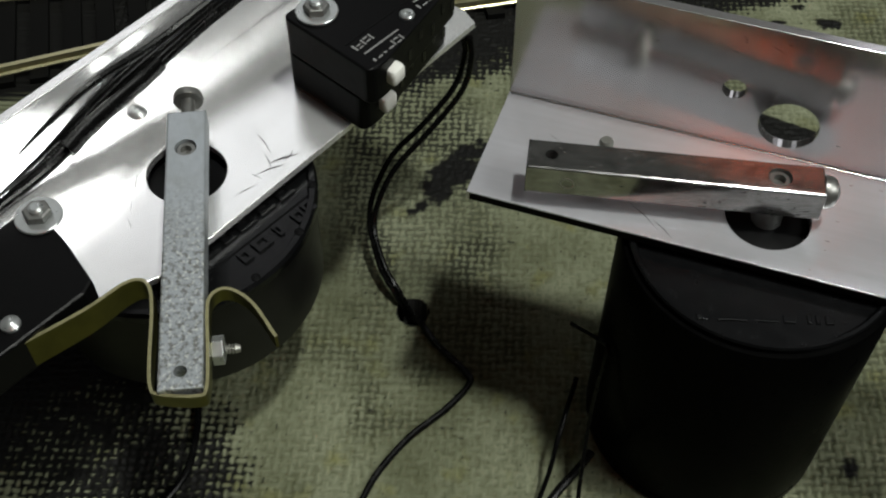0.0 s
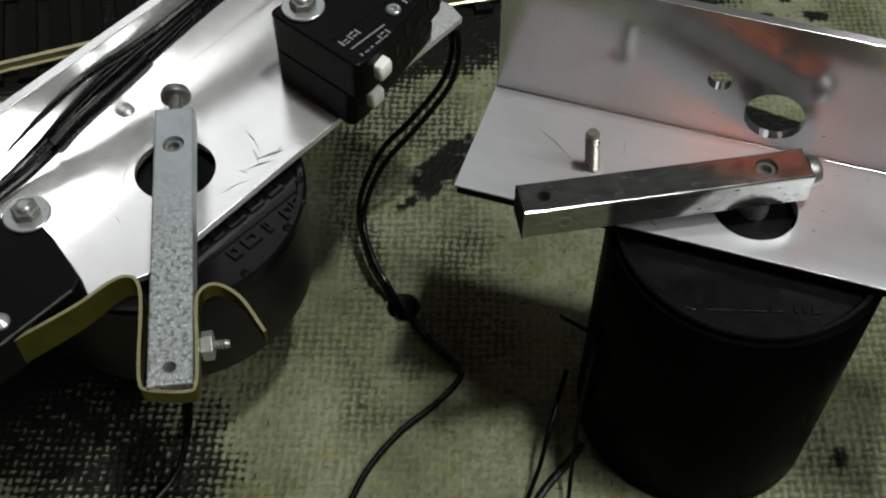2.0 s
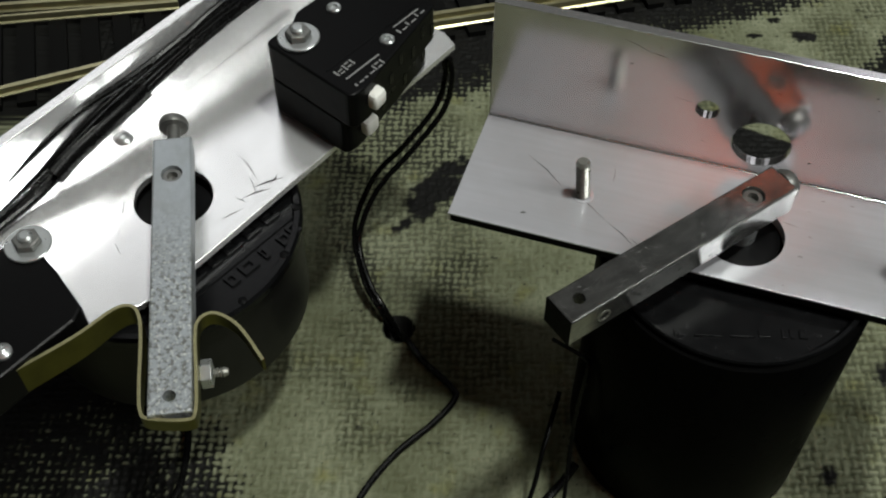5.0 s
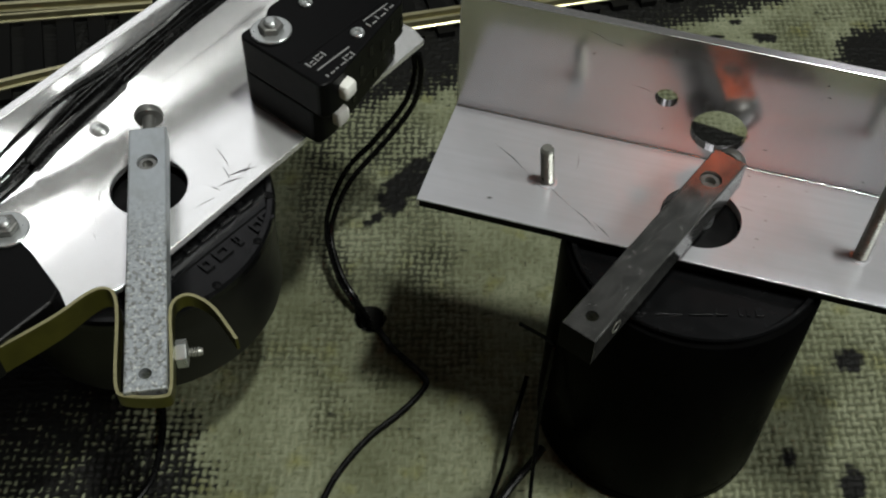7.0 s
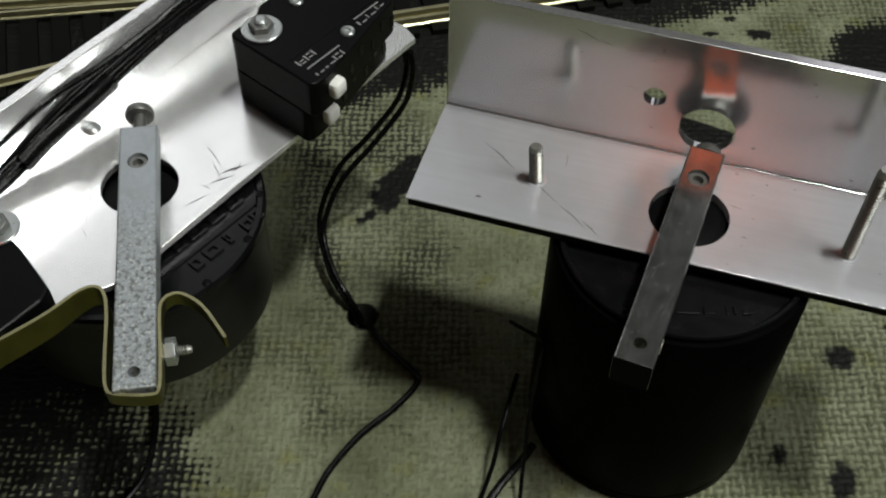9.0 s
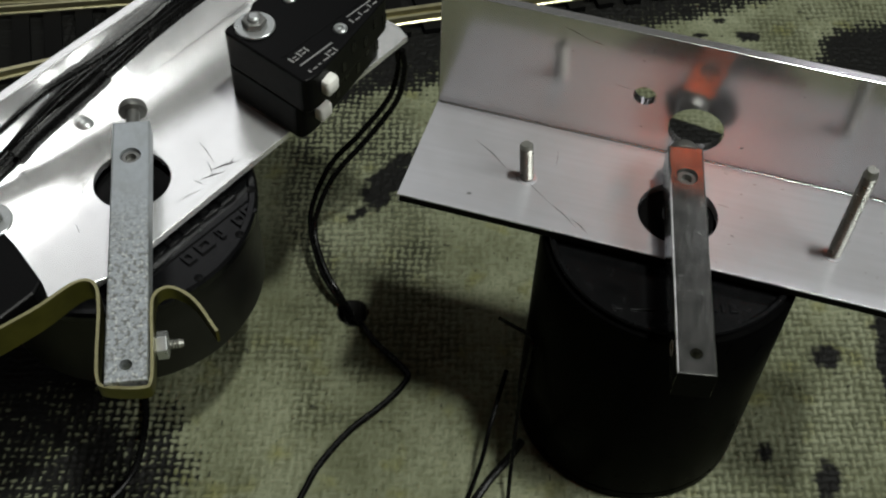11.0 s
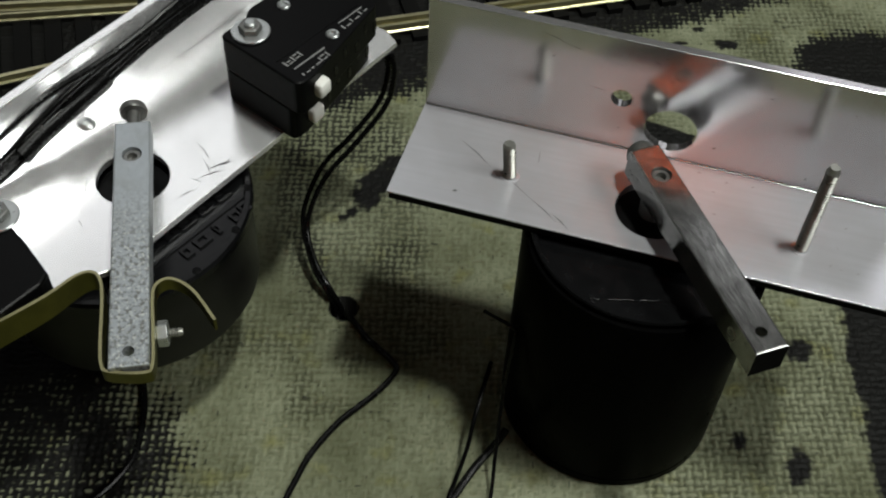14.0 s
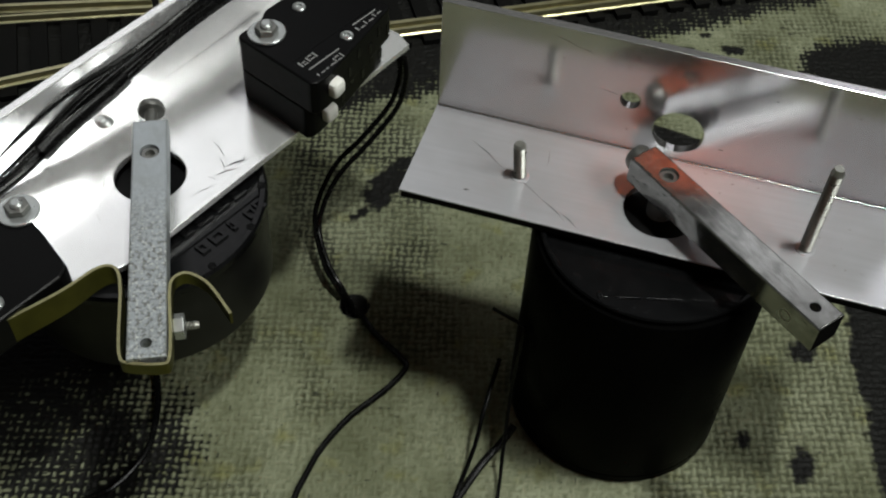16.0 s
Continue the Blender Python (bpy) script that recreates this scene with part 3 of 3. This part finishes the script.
    for x, y, z in ((40.9, -0.9, 20.2), (-31.4, 5.2, 10.05), (66.5, 2.6, 20.2)):
        bolt = tagged(thing("bolt", LX, LY, LZ, LA), "plated nut and washer on a screw end", "bolt", "switch bolts")
        mt = Matrix.Translation((x, y, z))
        part("washer", turned([(1.8, 0), (4.7, 0), (4.8, 0.15), (4.8, 0.5), (4.6, 0.7), (1.8, 0.7)], 32, m=mt), BRIGHT, bolt, smooth=True)
        part("nut", slab(ring(x, y, 2.9, 6, 0.3), (), z + 0.7, z + 2.4, c=0.35), DARK_STEEL, bolt)
        part("screw_end", turned([(1.5, 0.6), (1.5, 3.0), (1.0, 3.4), (0, 3.4)], 20, m=mt), BRIGHT, bolt, smooth=True)

    # the crank that is at rest, with its spring strip
    arm = crank("crank_arm", "mottled zinc-plated crank bar with a brass strip on its end", ZINC, 58.9, 10.6, 8.2, 5.4, 55.2)
    arm.matrix_world = pose(-64.3 * MM, -25.3 * MM, 0.0710, 0, 0, -80.5)
    part("end_screw", turned([(1.5, -0.2), (1.5, 4.6), (3.2, 4.6), (3.4, 5.4), (3.0, 6.6), (1.6, 7.4), (0.7, 7.5), (0.5, 7.1), (0, 7.1)], 28, m=turn_to((-1, 0, 0.12), -10.6, 0, -2.3)), DARK_STEEL, arm, "pan-head screw", smooth=True)
    a = radians(80.5)

    def into(x, y):
        dx, dy = x + 64.3, y + 25.3
        return dx * math.cos(a) - dy * math.sin(a), dx * math.sin(a) + dy * math.cos(a)

    pts = [(-97, -84), (-88.2, -76.5), (-76.4, -66.7), (-70.5, -60.4), (-67.3, -58.9), (-65.0, -60.6), (-63.4, -66), (-61.6, -77), (-60.4, -82.2), (-58.6, -83.9),
           (-51.6, -83.9), (-50.2, -82.0), (-51.4, -74), (-52.9, -66), (-53.0, -62.2), (-51.0, -60.2), (-48.0, -60.8), (-44.2, -63.8), (-39.2, -70.6)]
    part("spring_strip", strip([into(*p) for p in pts], 0.6, (-10.0, -4.8), -1.2), BRASS, arm, "bent brass spring strip", smooth=True)
    # highlight on the strip's worn top edge, put into a paler brass band
    part("lit_worn_edge", strip([into(*p) for p in pts], 0.64, (-1.42, -1.42), -1.17), LIT_BRASS, arm, "worn upper edge of the strip with its highlight put into the colour")
    nx, ny = into(-51.0, -71.2)
    part("nut", slab(ring(0, 0, 2.9, 6, 0.5), (), 0, 2.2, None, turn_to((0, 1, 0), nx, ny - 0.6, -6.0)), BRIGHT, arm, bevel=0.2)
    part("screw_end", threaded(1.0, 0, 3.6, 0.6, 14), THREAD, arm).matrix_local = Matrix.Translation((nx * MM, (ny + 1.0) * MM, -6.0 * MM)) @ turn_to((0, 1, 0), 0, 0, 0)


left_unit()


# ---- scratches and dirt on the metal ----


def scratches(bracket, rows, z, mat, flange_y=None):
    """Thin scratches on the plate, or on the flange where its face is given."""
    for x0, y0, x1, y1, w in rows:
        a, b = Vector((x0, y0, 0)), Vector((x1, y1, 0))
        d = (b - a).normalized()
        n, mid = Vector((-d.y, d.x, 0)), (a + b) / 2 + Vector((-d.y, d.x, 0)) * 0.04 * (b - a).length
        outline = [a, mid - n * w / 4, b, mid + n * w / 4]
        m = None
        if flange_y is not None:
            m = Matrix(((1, 0, 0, 0), (0, 0, -1, flange_y), (0, 1, 0, 0), (0, 0, 0, 1)))
        part("scratch", slab([(p.x, p.y) for p in outline], (), z, z + 0.02, None, m), mat, bracket)


GRIME = material("dark_grime", (0.06, 0.06, 0.06), 0.5, 0.4, 0.3, 600)
BROWN = material("brown_grime", (0.05, 0.035, 0.025), 0.6, 0.1, 0.3, 600)


def dirt():
    rng = random.Random(4)
    right, left = bpy.data.objects["angle_bracket"], bpy.data.objects["angle_bracket.001"]
    scratches(right, [(11.5, -9.4, 20.5, -16.0, 0.55), (22, -16.6, 31.5, -22.6, 0.4), (31.5, -22.6, 38.5, -27.8, 0.5), (37, -25.5, 41.5, -29, 0.6),
                      (13.8, -25.6, 15.2, -25.2, 1.3), (30, -7, 30.6, -12, 0.25), (66, -12, 69, -12.4, 0.3), (70, -20, 71.2, -20.1, 0.5)], 0.0, GRIME)
    specks = []
    for k in range(46):
        x, z = rng.uniform(28, 108), rng.choice((rng.uniform(1, 29), rng.uniform(22, 30)))
        r = rng.uniform(0.12, 0.42)
        if (x - 45.9) ** 2 + (z - 14.8) ** 2 < 12 or (x - 58.2) ** 2 + (z - 8.2) ** 2 < 60:
            continue
        specks.append((x - r, z, x + r * rng.uniform(0.6, 2.6), z + rng.uniform(-0.3, 0.3), r * 1.6))
    specks += [(26, 29.2, 33, 26.6, 0.3), (33, 26.8, 35.5, 26.4, 0.35), (50, 28, 54, 26, 0.3), (38, 16.6, 43, 15.8, 0.25), (49, 17, 53, 16.8, 0.2)]
    scratches(right, specks, 0.0, BROWN, flange_y=0.0)
    for k in range(16):
        x, y, r = rng.uniform(64, 106), rng.uniform(-29, -2), rng.uniform(0.1, 0.3)
        scratches(right, [(x - r, y, x + r * 2, y + rng.uniform(-0.2, 0.2), r * 1.6)], 0.0, BROWN)
    scratches(left, [(19, -1, 16.5, -9.5, 0.5), (16, -7, 13.5, -12.6, 0.45), (19.5, 7.6, 20, 4.4, 0.3), (23.5, 8.2, 22.6, 5.8, 0.3), (14, -10.5, 21, -13.6, 1.2),
                     (10.5, -11, 17, -13.8, 0.9), (21, -11.6, 17, -12.8, 0.7), (9.5, -9.6, 10.4, -12.8, 0.5), (-16, 1.0, -17.5, -3.5, 0.25),
                     (-12, 4, -14.8, 0.6, 0.2), (2.5, -12, 9, -13.6, 0.5), (-8.8, 6.2, -6.6, 8.4, 0.5), (-9.6, 5.2, -8.6, 6.8, 0.6)], 0.0, GRIME)


    marks = random.Random(9)
    rows = []
    for k in range(22):
        x, y, a = marks.uniform(5, 46), marks.uniform(-3.1, 3.1), marks.choice((marks.uniform(-0.3, 0.3), marks.uniform(1.1, 2.0)))
        r = marks.uniform(0.4, 1.8)
        rows.append((x, y, x + r * math.cos(a), max(-3.2, min(3.2, y + r * math.sin(a))), marks.uniform(0.06, 0.14)))
    rows = [q for q in rows if abs(q[0] - 44) > 2.4 or abs(q[1]) > 1.8]
    scratches(crank_arm, rows, 0.0, CUT)
    for face in (3.72, -3.70):
        pits = []
        for k in range(38):
            x, z, r = marks.uniform(-8, 16) if k < 26 else marks.uniform(16, 46), marks.uniform(-7.0, -1.0), marks.uniform(0.15, 0.7)
            if abs(x - 40.5) > 2.6:
                pits.append((x, z, x + r * marks.uniform(0.8, 2.2), max(-7.1, min(-0.8, z + marks.uniform(-0.5, 0.5))), r))
        scratches(crank_arm, pits, 0.0, DULL_BLACK, flange_y=face)


CUT = material("bright_cut_steel", (0.4, 0.4, 0.39), 0.35, 0.8, 0.2, 900)
dirt()

# ---- wires ----


def wire(points, r, label):
    return tagged(part("wire", tube(points, r), PVC, smooth=True), label, "wire", "black wires")


def wires():
    loop = "thin black wire hanging from the bracket into the table hole"
    wire([(-7.6, 27, 57.6), (-7.3, 28.0, 50), (-10.1, 26.7, 40), (-18.1, 22.6, 30), (-25.5, 19.7, 22), (-30.2, 12.3, 15), (-31, 5.6, 10), (-27.4, -5.9, 6), (-22.8, -12.7, 3), (-18.3, -15, -8)], 0.78, loop)
    wire([(-6.1, 27, 57.6), (-5.6, 26.6, 50), (-7.9, 25.7, 40), (-15.5, 21.6, 30), (-24.3, 15.2, 22), (-28.7, 9.1, 15), (-29.6, 3.5, 10), (-26.2, -6.2, 6.8), (-21.6, -12.8, 3.4), (-17.0, -15, -8)], 0.78, loop)
    flat = "thin black wire lying on the painted hessian"
    wire([(-19.2, -16.8, -8), (-17.4, -17.8, 0.2), (-11.5, -25.8, 0.5), (-4.0, -33.5, 0.5), (-2.8, -37.2, 0.5), (-8.2, -44.5, 0.5), (-16.8, -52.9, 0.5), (-23.6, -62.6, 0.5), (-27.2, -71.1, 0.5), (-29.5, -77.9, 0.5), (-33.8, -96, 0.5)], 0.85, flat)
    wire([(-75, -30, 3), (-69.5, -46, 0.8), (-68.3, -59.3, 0.6), (-70, -67.8, 0.6), (-75.6, -76.1, 0.6), (-81.9, -80.1, 0.6), (-98, -90, 0.6)], 0.9, flat)
    wire([(18.6, -95, 0.5), (22.3, -76.2, 2), (23.4, -66.5, 8), (24.6, -56.6, 22), (26.1, -52.5, 38), (26.4, -50.8, 40.5), (24.6, -48, 39.5), (19.2, -42.5, 37)], 0.5, "stiff thin black wire leaning beside the motor")
    wire([(6, -92, 0.5), (11.5, -76.1, 1), (16.1, -65.1, 8), (18, -58.6, 14), (21.9, -46, 20)], 0.6, "stiff thin black wire leaning beside the motor")
    wire([(9.8, -80, 0.6), (18, -66.9, 1), (23.7, -60.5, 3), (26.5, -57.5, 6)], 1.1, flat)
    along = "thin black wire running along the bracket flange"
    wire([(-112, -46, 66), (-98.2, -28.5, 72.1), (-91.7, -20.5, 74.7), (-85.2, -12.4, 76.5), (-76.7, -1.9, 76.2), (-67.4, 9.5, 77.3), (-60.1, 18.6, 79.3), (-44, 38.6, 82)], 0.95, along)
    wire([(-112, -47, 63), (-97.2, -27.3, 67), (-89.3, -17.5, 70.4), (-82.3, -8.9, 73.6), (-74.3, 1.0, 75.9), (-64.9, 12.6, 77.8), (-58.8, 20.2, 78.9), (-44, 38.6, 80)], 1.1, along)
    wire([(-112, -48, 62), (-96.7, -26.6, 65.0), (-87.4, -15.1, 68.7), (-77.4, -2.8, 70.9), (-73.9, 1.6, 72.2), (-65.3, 12.1, 75.2), (-56, 23.6, 76.4), (-44, 38.6, 77.5)], 1.15, along)
    wire([(-112, -49, 62), (-96, -27.4, 63), (-88, -16.6, 66.4), (-80, -6.6, 68.9), (-73, 2.0, 71.0), (-64.6, 12.0, 73.6), (-55.4, 23.6, 75.0), (-43, 38.6, 76)], 1.0, along)
    wire([(-113, -48, 64), (-98, -28, 65.5), (-89.5, -17.2, 68.4), (-81.5, -7.6, 71.4), (-74, 1.2, 74.0), (-65, 12.2, 76.5), (-57.5, 21.8, 77.6), (-44, 38.6, 79)], 1.15, along)
    wire([(-113, -49, 60.5), (-98.5, -30, 62.5), (-91, -20.4, 64.5), (-83.5, -11.2, 67.2), (-76, -1.6, 70.0), (-66, 10.6, 74.0), (-56.5, 22.4, 75.6), (-43, 38.6, 77)], 1.1, along)
    bm = tube([(-92.4, -21.6, 65.5), (-89, -16.4, 67.0), (-84, -9.8, 68.5), (-79, -3.8, 70), (-75.4, 0.4, 71.5)], 3.0, 12)
    tagged(part("cable_sleeve", bm, PVC, smooth=True), "black shrink sleeve bundling the thin wires", "cable sleeve")
    bm = turned([(0, 0), (2.1, 0.0), (1.7, 0.5), (0.9, 0.9), (0, 1.0)], 20, m=Matrix.Translation((-80.3, -6.4, 61.0)))
    tagged(part("solder_blob", bm, BRIGHT, smooth=True), "bright solder blob at the foot of the flange", "solder blob")


wires()


# ---- the model railway behind ----


def track():
    tr = tagged(thing("model_track", -127, 75, 0, 14.85), "model railway track with dark sleepers and bright rails", "track")
    rail_profile = [(-1.2, 1.9), (1.2, 1.9), (1.2, 2.3), (0.3, 2.6), (0.3, 3.8), (0.75, 4.1), (0.75, 5.0), (-0.75, 5.0), (-0.75, 4.1), (-0.3, 3.8), (-0.3, 2.6), (-1.2, 2.3)]
    m = Matrix(((0, 0, 1, -80), (1, 0, 0, 0), (0, 1, 0, 0), (0, 0, 0, 1)))
    for y, turn in ((-2.2, 7.5), (36.2, -7.2), (30.2, -5.5)):
        slim = 0.6 if y == 30.2 else 1.0
        swing = Matrix.Translation((-12, y, 0)) @ Matrix.Rotation(radians(turn), 4, "Z") @ Matrix.Translation((12, 0, 0))
        part("rail", slab([(a * slim, b) for a, b in rail_profile], (), 0, 117, None, swing @ m, c=0.1), RAIL, tr, "tarnished nickel rail")
    for y, slim in ((0.4, 1.0), (-3.4, 0.7), (32, 1.0)):
        part("rail", slab([(a * slim + y, b) for a, b in rail_profile], (), 119, 420, None, m, c=0.1), RAIL, tr, "tarnished nickel rail")
    base = part("sleeper", box(0, 5.6, -8, 40, -0.4, 1.9), SLEEPER, tr, bevel=0.0)
    base.location = (-78 * MM, 0, 0)
    for k in range(1, 40):
        ob = new("sleeper", base.data)
        ob.parent, ob.location = tr, ((-78 + 10.3 * k) * MM, 0, 0)


track()


# ---- lamp housings added out of view, and the orange lamp ----


def lamps():
    # made-up housings above the area lights; no such fixtures are in view
    for eye, w in ((KEY_EYE, 80), (SIDE_EYE, 200), (BACK_EYE, 290), (CORNER_EYE, 190)):
        x, y, z = (v / MM for v in eye)
        rise = 60 if eye == KEY_EYE else 190
        lamp = tagged(thing("hanging_lamp", x, y, z + rise), "added white housing above an unseen light, hung from the ceiling", "lamp", "hanging lamps")
        part("housing", box(-w, w, -w, w, 0, 40, c=4), WHITE, lamp)
        part("rod", turned([(0, 39), (6, 39), (6, 1500 - z - rise), (0, 1500 - z - rise)], 16), BRIGHT, lamp)
    lamp = tagged(thing("orange_lamp", 2, -268, 322), "unseen glowing orange lamp with an added copper glow panel and thin cord", "lamp")
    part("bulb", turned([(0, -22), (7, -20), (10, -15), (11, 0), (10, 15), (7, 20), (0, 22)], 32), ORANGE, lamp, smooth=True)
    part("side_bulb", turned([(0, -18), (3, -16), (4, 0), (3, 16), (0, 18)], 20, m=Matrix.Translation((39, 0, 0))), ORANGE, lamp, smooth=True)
    # added glowing panel, only there for the broad copper reflection in the metal
    part("shade", box(-104, -20, -24, -16, -45, 50, c=2), COPPER, lamp, "dim glowing panel added for a broad copper reflection")
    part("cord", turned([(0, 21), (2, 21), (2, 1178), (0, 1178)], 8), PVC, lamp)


lamps()


def motions():
    walk(crank_arm, [(t, pose(PX * MM, PY * MM, 0.083, 0, 0, 175.43 + 8.175 * t)) for t in (0, 2, 4, 6, 8, 10, 12, 14, 16)])


motions()
